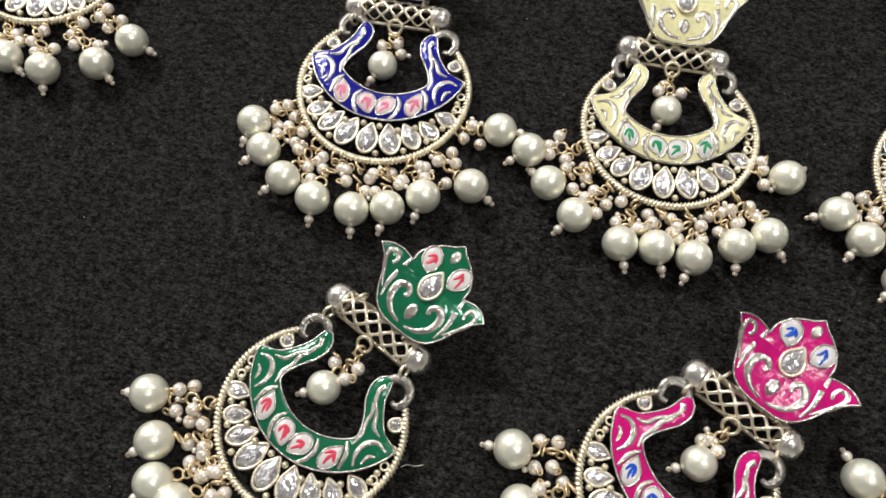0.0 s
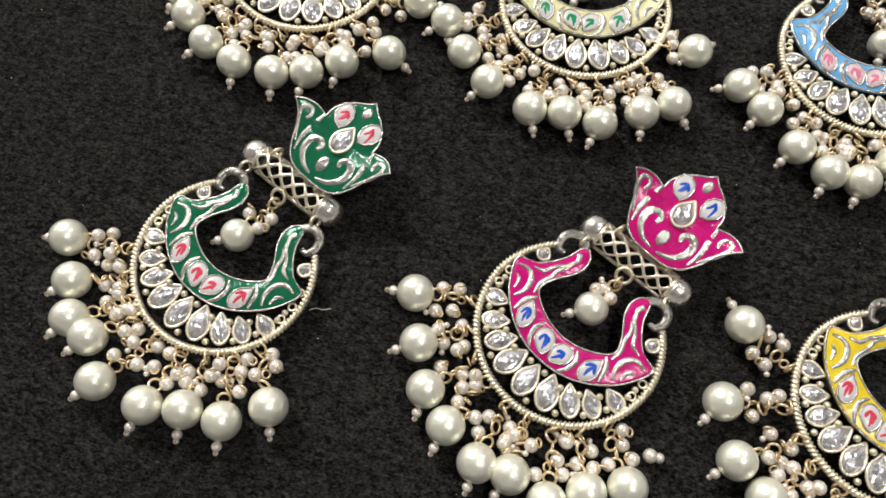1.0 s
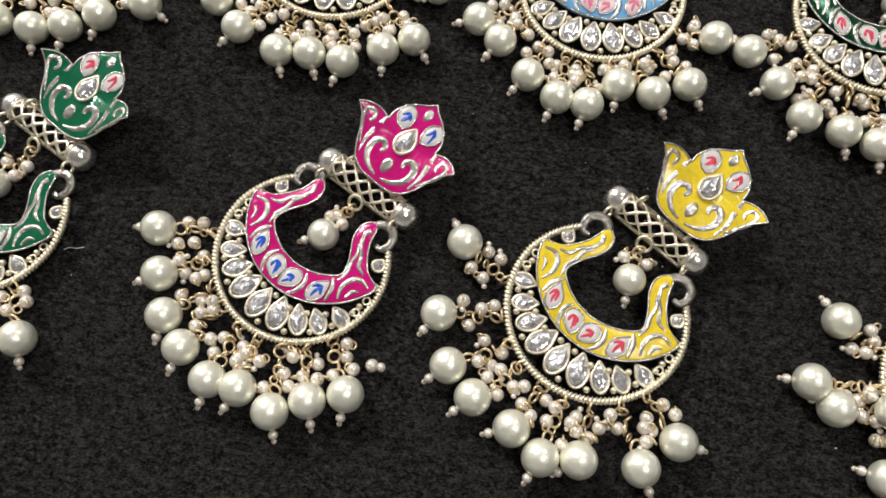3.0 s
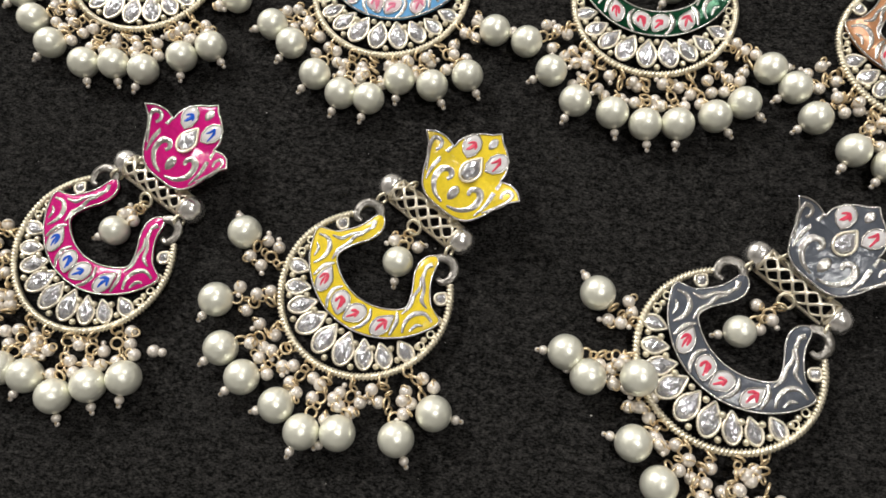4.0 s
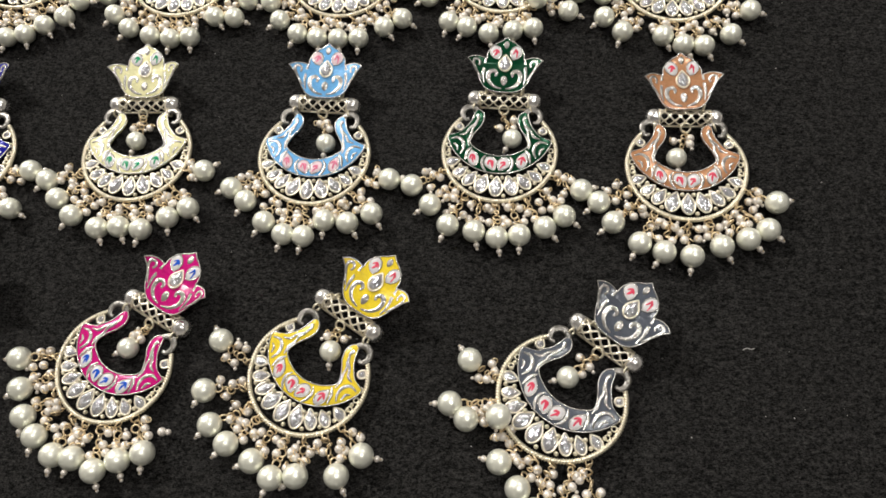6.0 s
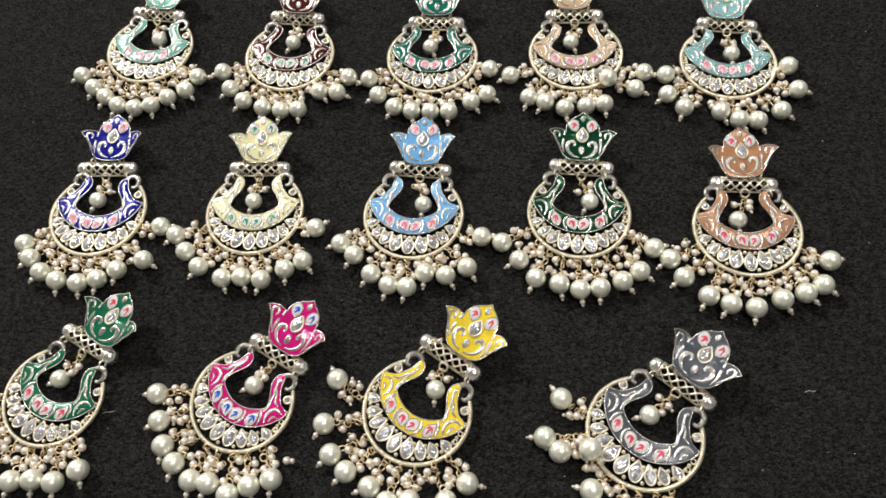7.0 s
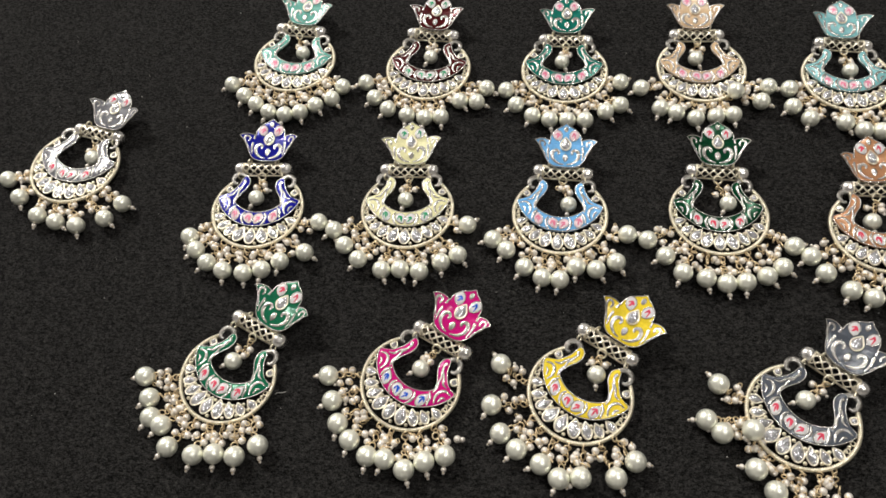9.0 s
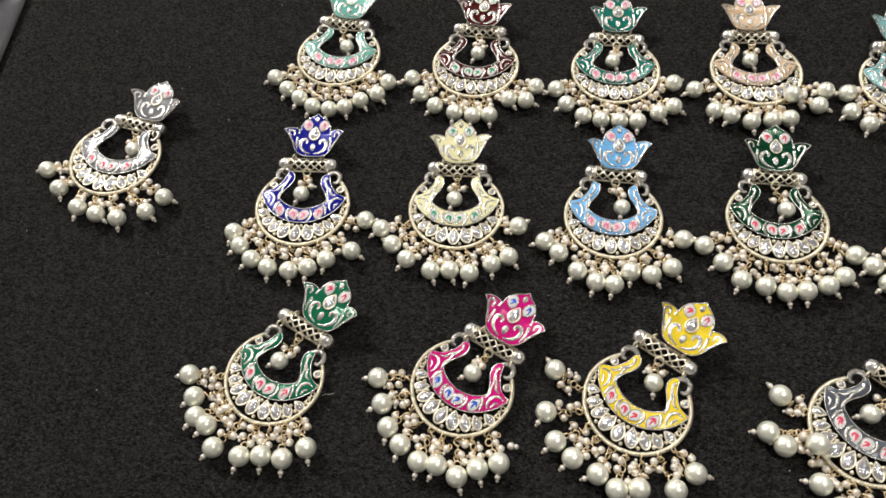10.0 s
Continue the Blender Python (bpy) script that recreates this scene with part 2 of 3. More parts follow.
INNER = [(0, -22.3), (3.4, -21.8), (6.8, -20.3), (9.3, -18.1), (8.9, -15.6), (7.6, -13.2), (6.4, -11.4), (5.7, -9.6), (5.5, -8.0), (6.0, -6.4), (7.2, -5.2)]
OUTER = [(0, -28.6), (4.2, -28.1), (8.6, -26.3), (12.4, -23.4), (15.1, -20.0), (16.7, -15.8), (13.4, -14.4), (10.9, -11.7), (9.5, -9.3), (8.9, -7.2), (8.6, -6.0)]
half_in, half_out = spline(INNER, 4), spline(OUTER, 4)
EDGE_IN = [Vector((-p.x, p.y)) for p in reversed(half_in[1:])] + [Vector(p[:2]) for p in half_in]
EDGE_OUT = [Vector((-p.x, p.y)) for p in reversed(half_out[1:])] + [Vector(p[:2]) for p in half_out]
CRES_Z = 3.0


def crescent_top(x, y):
    best, v = 1e9, 0.5
    q = Vector((x, y))
    for a, b in zip(EDGE_IN, EDGE_OUT):
        d = b - a
        k = min(1.0, max(0.0, (q - a).dot(d) / d.length_squared))
        far = (a + d * k - q).length
        if far < best:
            best, v = far, k
    return CRES_Z + 0.8 + 1.6 * v * (1 - v)


def crescent_plate():
    across = [0.0, 0.0, 0.08, 0.25, 0.5, 0.75, 0.92, 1.0, 1.0]
    verts, faces = [], []
    for a, b in zip(EDGE_IN, EDGE_OUT):
        for j, v in enumerate(across):
            q = a + (b - a) * v
            verts.append((q.x, q.y, CRES_Z if j in (0, 8) else CRES_Z + 0.8 + 1.6 * v * (1 - v)))
    m = len(across)
    for i in range(len(EDGE_IN) - 1):
        for j in range(m - 1):
            faces.append((i * m + j, i * m + j + 1, (i + 1) * m + j + 1, (i + 1) * m + j))
        faces.append((i * m, (i + 1) * m, (i + 1) * m + m - 1, i * m + m - 1))
    k = (len(EDGE_IN) - 1) * m
    faces += [tuple(reversed(range(m))), tuple(range(k, k + m))]
    return verts, [tuple(reversed(f)) for f in faces]


RIM_C, RIM_R = Vector((0.3, -20.0)), 18.1


def rim_point(angle, r=RIM_R):
    """A point of the round rim; the angle in degrees from the bottom, to the right."""
    w = radians(angle - 90)
    return RIM_C + Vector((math.cos(w), math.sin(w))) * (r - max(0.0, abs(angle) - 95) * 0.014)


def rope_rim():
    n = 600
    verts, faces = [], []
    seg = 8
    for i in range(n + 1):
        a = -132 + 264 * i / n
        p, q = rim_point(a), rim_point(a + 0.5)
        t = (q - p).normalized()
        side = Vector((-t.y, t.x))
        for s in range(seg):
            w = 2 * math.pi * s / seg
            r = 0.69 * (1 + 0.28 * math.cos(2 * w + i * 1.05))
            verts.append((p.x + side.x * r * math.cos(w), p.y + side.y * r * math.cos(w), CRES_Z + 0.1 + r * math.sin(w)))
    for i in range(n):
        for s in range(seg):
            t = (s + 1) % seg
            faces.append((i * seg + s, (i + 1) * seg + s, (i + 1) * seg + t, i * seg + t))
    faces += [tuple(range(seg)), tuple(reversed(range(n * seg, (n + 1) * seg)))]
    return verts, [tuple(reversed(f)) for f in faces]


def cut_crystal(w, h):
    """A foiled teardrop stone: girdle, three rows of uneven facets, small table."""
    n = 12
    out = drop_outline(w, h, n)
    rnd = random.Random(int(w * 100 + h))
    verts = [(x, y, 0.0) for x, y in out]
    for k, z in ((0.97, 0.4), (0.76, 0.75), (0.5, 0.98), (0.24, 1.1)):
        for x, y in out:
            verts.append((x * k + rnd.uniform(-0.05, 0.05) * w, y * k - 0.05 * h * (1 - k) + rnd.uniform(-0.05, 0.05) * h, z + rnd.uniform(-0.13, 0.13) * (k < 0.9)))
    verts.append((0, -0.05 * h, 1.1))
    faces = []
    for r in range(4):
        for i in range(n):
            j = (i + 1) % n
            a, b, c, d = r * n + i, r * n + j, (r + 1) * n + j, (r + 1) * n + i
            faces += [(a, b, c), (a, c, d)] if (i + r) % 2 else [(a, b, d), (b, c, d)]
    faces += [(4 * n + i, 4 * n + (i + 1) % n, 5 * n) for i in range(n)]
    faces.append(tuple(reversed(range(n))))
    return verts, faces


def bead_setting(w, h):
    """A milled wire round a stone."""
    out = spline(drop_outline(w, h, 14), 4, closed=True)
    n = len(out)
    rad = [0.31 * (1 + 0.26 * math.cos(math.pi * i)) for i in range(n)]
    return tube([(p.x, p.y, 0.25) for p in out], rad, 6, closed=True)


def lattice():
    """The pierced middle of the bar: one curved sheet with rows of diamond holes, closed by a collar at each end."""
    radius, half_x, half_w = 2.85, 1.66, radians(36)
    verts, faces, known = [], [], {}

    def vert(x, w, r):
        key = (round(x, 3), round(w, 4), round(r, 3))
        if key not in known:
            known[key] = len(verts)
            verts.append((x, r * math.cos(w), r * math.sin(w)))
        return known[key]

    corners = [(1, 0), (0, 1), (-1, 0), (0, -1)]
    for row in range(-2, 2):
        shift = half_x if row % 2 else 0.0
        for col in range(-3, 4):
            cx, cw = col * 2 * half_x + shift, math.pi / 2 + (row + 0.5) * half_w
            if abs(cx) > 8.3:
                continue
            outer, hole, deep = [], [], []
            for k in range(4):
                (ax, aw), (bx, bw) = corners[k], corners[(k + 1) % 4]
                for u in (0.0, 1 / 3, 2 / 3):
                    dx, dw = ax + (bx - ax) * u, aw + (bw - aw) * u
                    pull = 0.73 if u == 0.0 else 0.79
                    lim = lambda v: max(-8.2, min(8.2, v))
                    outer.append(vert(lim(cx + dx * half_x), cw + dw * half_w, radius))
                    hole.append(vert(lim(cx + dx * half_x * pull), cw + dw * half_w * pull, radius + 0.05))
                    deep.append(vert(lim(cx + dx * half_x * pull), cw + dw * half_w * pull, radius - 0.35))
            for k in range(12):
                l = (k + 1) % 12
                faces += [(outer[k], outer[l], hole[l], hole[k]), (hole[k], hole[l], deep[l], deep[k])]
    faces = [tuple(dict.fromkeys(f)) for f in faces]
    sheet = verts, [f for f in faces if len(f) > 2]
    collars = [tube([(x, 2.5 * math.cos(w), 2.5 * math.sin(w)) for w in (2 * math.pi * i / 24 for i in range(24))], 0.45, 6, closed=True) for x in (-8.1, 8.1)]
    rails = [tube([(x, f * 2.5, -0.9) for x in (-8.2, 0, 8.2)], 0.4, 6) for f in (1, -1)]
    return joined(sheet, *collars, *rails)


def ring_shape(r, wire):
    return tube([(r * math.cos(w), r * math.sin(w), 0) for w in (2 * math.pi * i / 16 for i in range(16))], wire, 6, closed=True)


CURL = spline([(7.4, -6.6, 0), (8.4, -4.9, 0.1), (10.2, -4.2, 0.2), (12.1, -5.0, 0.2), (12.8, -7.0, 0.1), (11.9, -8.9, 0), (10.5, -8.8, 0)], 4)
C_SCROLL = [(-1.6, 2.0), (-2.6, 0.6), (-2.0, -1.4), (0.0, -2.0), (1.5, -0.9), (1.2, 0.5), (0.2, 0.4)]
LEAF = [(0, -2.8), (1.3, -1.8), (1.95, -0.2), (1.75, 1.3), (0.9, 2.3), (0, 2.6), (-0.9, 2.3), (-1.75, 1.3), (-1.95, -0.2), (-1.3, -1.8)]
PETAL_DROP = drop_outline(3.5, 5.9, 16)
PETAL_LOBE = [(2.0 * math.cos(a) * (1 - 0.45 * max(0.0, -math.sin(a))), 2.6 * math.sin(a)) for a in (2 * math.pi * i / 16 for i in range(16))]


def brush(k):
    """An arrow-like mark of three short overlapping touches of the brush, no two petals alike."""
    rnd = random.Random(40 + k)
    touch = lambda v: v + rnd.uniform(-0.28, 0.28)
    head = (touch(0.1), touch(1.2))
    lines = [[(touch(0.0), touch(-1.7)), (touch(0.05), touch(-0.2)), head], [(touch(-1.0), touch(-0.2)), (touch(-0.55), touch(0.5)), head],
             [(touch(0.95), touch(-0.3)), (touch(0.6), touch(0.45)), head], [(touch(0.3), touch(-1.0)), (touch(0.3), 0.0), (touch(0.3), touch(0.7))]]
    return lines[: 3 + k % 2]


def lotus_marks():
    """Scrolls, painted petals and brush marks on the stud: (name, path or outline, widths)."""
    scrolls = []
    for f in (1, -1):
        scrolls.append((spline([(f * 0.7, 3.9), (f * 3.2, 4.7), (f * 5.1, 6.8), (f * 5.2, 9.2), (f * 3.9, 10.3), (f * 2.6, 9.4), (f * 2.9, 8.2)], 4), [0.5, 1.1, 1.6, 1.7, 1.3, 0.8]))
        scrolls.append((spline([(f * 7.4, 7.0), (f * 9.0, 9.4), (f * 10.2, 11.6), (f * 10.3, 13.2), (f * 9.0, 13.7), (f * 8.3, 12.5), (f * 8.7, 11.5)], 4), [0.4, 0.8, 0.9, 1.0, 0.9, 0.6]))
        scrolls.append((spline([(f * 6.5, 5.6), (f * 7.0, 8.6), (f * 6.7, 11.6), (f * 6.5, 14.4)], 5), [0.4, 1.0, 1.2, 0.6]))
    leaves = [moved([(x * 0.6, y * 0.68) for x, y in LEAF], 0, 6.8), moved([(x * 0.5, y * 0.55) for x, y in LEAF], 0, 19.7)]
    petals = [(f, f * 3.35, 16.8, f * -20) for f in (1, -1)]
    return scrolls, leaves, petals


def crescent_marks():
    scrolls = []
    for f in (1, -1):
        scrolls.append((spline([(f * 15.6, -16.8), (f * 13.4, -16.4), (f * 11.7, -17.8), (f * 11.3, -20.2), (f * 12.2, -22.4)], 4), [0.5, 1.0, 1.3, 1.0, 0.5]))
        scrolls.append((spline([(f * 14.6, -18.6), (f * 13.5, -19.4), (f * 13.2, -21.2)], 4), [0.4, 0.9, 0.4]))
        scrolls.append((spline([(f * 9.6, -19.4), (f * 9.9, -17.0), (f * 9.2, -14.8), (f * 9.0, -12.6), (f * 7.8, -11.0)], 4), [0.4, 1.0, 0.9, 0.9, 0.4]))
        scrolls.append((spline([(f * 13.0, -15.3), (f * 11.0, -14.6), (f * 9.9, -12.4), (f * 8.0, -10.4), (f * 7.5, -8.4)], 4), [0.4, 1.0, 0.8, 0.9, 0.4]))
        scrolls.append((spline([(f * 8.6, -19.6), (f * 9.9, -21.4), (f * 10.4, -24.4)], 4), [0.6, 1.2, 0.6]))
        scrolls.append((spline([(f * 3.9, -22.4), (f * 4.9, -24.2), (f * 4.5, -26.6), (f * 3.4, -28.0)], 4), [0.5, 1.1, 1.0, 0.5]))
        scrolls.append((spline([(f * 8.0, -7.2), (f * 7.4, -8.6), (f * 8.3, -10.2)], 4), [1.3, 1.0, 0.4]))
    petals = [(1, 1.95, -25.3, -26), (-1, -1.95, -25.3, 26), (1, 7.9, -23.5, -14), (-1, -7.9, -23.5, 14)]
    return scrolls, petals


# angle from the bottom, distance from the rim's middle, width, height
STONES = [(0, 12.8, 4.2, 7.0), (20.5, 12.9, 4.25, 7.0), (-20.5, 12.9, 4.25, 7.0), (39, 13.5, 3.6, 6.1), (-39, 13.5, 3.6, 6.1),
          (55, 14.4, 3.3, 5.2), (-55, 14.4, 3.3, 5.2), (72, 15.4, 3.1, 4.8), (-72, 15.4, 3.1, 4.8)]


def earring(label, paint, x, y, turn, pearls, hang, strokes, tilt=0.0, seed=1, petal=None, stray=None, slide=0.4, lean=0.0, size=1.0, sag=0.0, stud_at=(0.3, -0.3)):
    """A lotus stud, a pierced bar, an enamelled crescent with stones in a rope rim, and a fringe of pearls."""
    rnd = random.Random(seed)
    petal = petal or WHITE
    top = new("earring")
    top.empty_display_size = 0.01
    top.matrix_world = pose(x, y, 0.0, 0, 0, turn)
    tagged(top, label, "earring", "chandelier earrings on the cloth")
    BASES[top] = Matrix()

    # stud
    lift = place(*stud_at) @ pose(0, 0, 0, 0, 0, lean)
    stud = part("lotus_stud", mesh("lotus_stud", *lotus_plate()), paint, top, lift)
    edge = [(px, py, lotus_top(px, py) + 0.02) for px, py in LOTUS]
    part("border", mesh("lotus_border", *tube(edge, 0.22, 6, closed=True)), SILVER, stud, lift, label="raised silver border wire")
    scrolls, leaves, petals = lotus_marks()
    for i, (path, widths) in enumerate(scrolls):
        part("scroll", mesh(f"lotus_scroll|{i}", *stroke(path, [1.25 * w for w in widths], lotus_top, 0.16)), SILVER, stud, lift)
    for i, out in enumerate(leaves):
        part("leaf_inlay", mesh(f"lotus_leaf|{i}", *patch(out, lotus_top, 0.14)), SILVER, stud, lift)
    for i, (f, px, py, ang) in enumerate(petals):
        part("painted_petal", mesh(f"lotus_petal|{i}", *patch(moved(LEAF, px, py, ang), lotus_top, 0.12)), petal, stud, lift)
        ring = [(a, b, lotus_top(a, b) + 0.1) for a, b in moved(LEAF, px, py, ang)]
        part("petal_outline", mesh(f"lotus_outline|{i}", *tube(ring, 0.2, 5, closed=True)), SILVER, stud, lift)
        marks = [stroke(spline(moved(b, px, py, 12 * f + 3), 3), [0.45, 1.0, 0.5], lotus_top, 0.17 + 0.02 * j) for j, b in enumerate(brush(i))]
        part("brush_mark", mesh(f"lotus_brush|{i}", *joined(*marks)), strokes, stud, lift)
    at = lift @ place(0, 12.9, lotus_top(0, 12.9) - 0.05, rx=4)
    part("crystal", mesh("stud_crystal", *cut_crystal(3.6, 5.4), smooth=False), CRYSTAL, stud, at)
    part("crystal_setting", mesh("stud_setting", *bead_setting(4.2, 6.1)), BAR, stud, at)
    post = lathe([(0.0, 1.9), (0.8, 2.2), (2.6, 2.2), (3.2, 0.6), (6.0, 0.6)], 12)
    part("ear_post", mesh("ear_post", *post), SILVER, stud, lift @ place(0, 12, 0.02) @ pose(0, 0, 0, 0, -90, 0))

    # bar
    bar = part("pierced_bar", mesh("pierced_bar", *lattice()), BAR, top, place(0, 0, 2.85))
    cap = lathe([(0, 2.3), (0.2, 2.8), (0.9, 2.95), (2.0, 2.92), (3.0, 2.6), (3.7, 2.0), (4.1, 1.2), (4.2, 0.4)], 20)
    for f in (1, -1):
        part("end_cap", mesh("end_cap", *cap), CAP, bar, place(f * 8.1, 0, 2.85, rz=0 if f > 0 else 180), label="polished silver end cap")
        part("hinge_loop", mesh("hinge_loop", *ring_shape(1.25, 0.36)), GOLD, bar, place(f * 5.8, 2.3, 4.9, ry=90, rx=20))
        part("hinge_loop", mesh("hinge_loop", *ring_shape(1.25, 0.36)), GOLD, bar, place(f * 9.3, -3.4, 3.2, ry=70, rz=f * 15))

    # crescent, which may hang a little crooked from the bar
    swing = place(slide, sag - 3.5) @ pose(0, 0, 0, 0, 0, tilt) @ Matrix.Scale(size, 4) @ place(0, 3.5)
    cres = part("crescent", mesh("crescent", *crescent_plate()), paint, top, swing)
    line = [(p.x, p.y, CRES_Z + 0.85) for p in EDGE_IN] + [(p.x, p.y, CRES_Z + 0.85) for p in reversed(EDGE_OUT)]
    part("border", mesh("crescent_border", *tube(line, 0.22, 6, closed=True)), SILVER, cres, swing, label="raised silver border wire")
    scrolls, petals = crescent_marks()
    for i, (path, widths) in enumerate(scrolls):
        key = f"crescent_scroll|{i}"
        part("scroll", MESHES[key] if key in MESHES else mesh(key, *stroke(path, [1.2 * w for w in widths], crescent_top, 0.16)), SILVER, cres, swing)
    for i, (f, px, py, ang) in enumerate(petals):
        key = f"crescent_petal|{i}"
        part("painted_petal", MESHES[key] if key in MESHES else mesh(key, *patch(moved(PETAL_LOBE if i < 2 else PETAL_DROP, px, py, ang), crescent_top, 0.11 + 0.03 * (i % 2))), petal, cres, swing)
        key = f"crescent_outline|{i}"
        if key not in MESHES:
            mesh(key, *tube([(a, b, crescent_top(a, b) + 0.1) for a, b in moved(PETAL_LOBE if i < 2 else PETAL_DROP, px, py, ang)], 0.2, 5, closed=True))
        part("petal_outline", MESHES[key], SILVER, cres, swing)
        key = f"crescent_brush|{i}"
        if key not in MESHES:
            mesh(key, *joined(*[stroke(spline(moved(b, px, py, ang), 3), [0.5, 1.2, 0.55], crescent_top, 0.17 + 0.02 * j) for j, b in enumerate(brush(i + 2))]))
        part("brush_mark", MESHES[key], strokes, cres, swing)
    for f in (1, -1):
        curl = [(f * p.x, p.y, CRES_Z + 0.7 + p.z) for p in CURL]
        part("curled_hook", mesh(f"curled_hook|{f}", *tube(curl, [0.5 + 0.6 * math.sin(math.pi * min(1.0, 0.2 + 0.8 * i / (len(curl) - 1))) for i in range(len(curl))], 8, flat=0.38)), HOOK, cres, swing)

    # rim with its stones
    rim = part("rope_rim", mesh("rope_rim", *rope_rim()), GOLD, top, swing)
    for i, (ang, dist, w, h) in enumerate(STONES):
        c = rim_point(ang, dist)
        at = swing @ place(c.x, c.y, CRES_Z - 0.2, rz=ang)
        part("crystal", mesh(f"crystal|{w}", *cut_crystal(w - 0.35, h - 0.45), smooth=False), CRYSTAL, rim, at)
        part("crystal_setting", mesh(f"setting|{w}", *bead_setting(w, h)), BAR, rim, at)
        b = rim_point(ang + (9 if ang >= 0 else -9), 16.2)
        part("grain", mesh("grain", *ball(0.72, 6, 8)), GOLD, rim, swing @ place(b.x, b.y, CRES_Z))
    for f in (1, -1):
        for ang, dist in ((10, 9.9), (30, 11.4), (47, 12.4), (63, 13.6)):
            b = rim_point(f * ang, dist)
            part("grain", mesh("grain", *ball(0.72, 6, 8)), GOLD, rim, swing @ place(b.x, b.y, CRES_Z + 0.3))
        at = swing @ place(f * 13.6 + 0.2, -11.6, CRES_Z)
        part("crystal", mesh("round_crystal", *cut_crystal(2.2, 2.3), smooth=False), CRYSTAL, rim, at)
        part("crystal_setting", mesh("round_setting", *bead_setting(2.6, 2.8)), BAR, rim, at)
        for ang in (83, 94, 105):
            b = rim_point(f * ang, 16.6)
            part("filigree_loop", mesh("filigree_loop", *ring_shape(0.75, 0.24)), GOLD, rim, swing @ place(b.x, b.y, CRES_Z + 0.2))
        for k, ang in enumerate((88, 100)):
            b = rim_point(f * ang, 16.2 - 0.4 * k)
            part("grain", mesh("grain", *ball(0.72, 6, 8)), GOLD, rim, swing @ place(b.x, b.y, CRES_Z))

    # the drop inside the crescent and the fringe outside it
    big, small, bead = mesh("pearl", *ball(3.55, 16, 28)), mesh("small_pearl", *ball(1.32, 10, 14)), mesh("tip_bead", *ball(0.95, 8, 12))
    link, fine = mesh("link", *ring_shape(1.15, 0.27)), mesh("fine_link", *ring_shape(0.75, 0.22))
    pin = mesh("head_pin", *lathe([(0, 0.22), (3.0, 0.22)], 6))

    def drop(anchor, px, py, aim, r=1.0, smalls=3):
        c, a = Vector((px, py)), Vector(anchor)
        aim = aim if aim is not None else math.degrees(math.atan2(py - a.y, px - a.x)) + rnd.uniform(-22, 22)
        z = 3.55 * r + (3.2 if (c - RIM_C).length < 20 and r == 1.0 else 0.0)
        ob = part("pearl", big, PEARL, top, place(px, py, z, rz=aim) @ Matrix.Scale(r, 4))
        d = Vector((math.cos(radians(aim)), math.sin(radians(aim))))
        t = c + d * (3.55 * r + 0.75)
        part("tip_bead", bead, SMALL, ob, place(t.x, t.y, max(0.85, z - 1.1)))
        h = c + d * (3.55 * r + 1.9)
        part("pin_head", bead, SMALL, ob, place(h.x, h.y, max(0.5, z - 1.5)) @ Matrix.Scale(0.55, 4))
        part("head_pin", pin, WIRE, ob, place(c.x + d.x * 2.6 * r, c.y + d.y * 2.6 * r, z - 0.9, rz=aim))
        way = a - c
        gap = way.length - 3.55 * r
        way.normalize()
        side = Vector((-way.y, way.x))
        part("link", link, WIRE, ob, place(a.x, a.y, 2.6, rz=rnd.uniform(0, 180), rx=rnd.uniform(35, 90)))
        steps = max(2, int(gap / 1.5))
        for i in range(steps):
            q = c + way * (3.55 * r + gap * (i + 0.3) / steps) + side * rnd.uniform(-0.5, 0.5)
            part("link", fine if i % 2 else link, WIRE, ob, place(q.x, q.y, 2.2 + rnd.uniform(-0.4, 0.9), rz=rnd.uniform(0, 180), rx=rnd.uniform(20, 90)))
        done = []
        for i in range(smalls):
            for trial in range(12):
                q = c + way * (3.55 * r + rnd.uniform(0.4, max(1.6, gap - 1.0))) + side * rnd.choice((-1, 1)) * rnd.uniform(1.0, 2.9)
                if all((q - o).length > 2.3 for o in done):
                    break
            done.append(q)
            zz = 1.35 + rnd.uniform(0, 1.8)
            s = part("small_pearl", small, SMALL, ob, place(q.x, q.y, zz, rz=rnd.uniform(0, 360)))
            part("link", fine, WIRE, ob, place(q.x + rnd.uniform(-1.2, 1.2), q.y + rnd.uniform(-1.2, 1.2), zz + 0.6, rz=rnd.uniform(0, 180), rx=rnd.uniform(20, 90)))
            if rnd.random() < 0.6:
                e = Vector((rnd.uniform(-1, 1), rnd.uniform(-1, 1))).normalized() * 1.75
                part("tip_bead", bead, SMALL, ob, place(q.x + e.x, q.y + e.y, zz) @ Matrix.Scale(0.6, 4))

    part("hanging_ring", mesh("hanging_ring", *ring_shape(1.5, 0.36)), GOLD, bar, place(0.2, -4.0, 3.4, rx=35))
    drop((0.2, -5.4), hang[0], hang[1], hang[2] if len(hang) > 2 else -95 + rnd.uniform(-35, 35), r=0.9, smalls=3)
    order = sorted(range(len(pearls)), key=lambda i: math.atan2(pearls[i][0] - RIM_C.x, RIM_C.y - pearls[i][1]))
    for k, i in enumerate(order):
        p = pearls[i]
        own = math.degrees(math.atan2(p[0] - RIM_C.x, RIM_C.y - p[1]))
        even = -72 + 144 * (k + 0.5) / len(order)
        a = swing @ (rim_point(0.45 * own + 0.55 * even, RIM_R + 1.0).to_3d() * MM)
        drop((a.x / MM, a.y / MM), p[0], p[1], p[2] if len(p) > 2 else None, smalls=4)
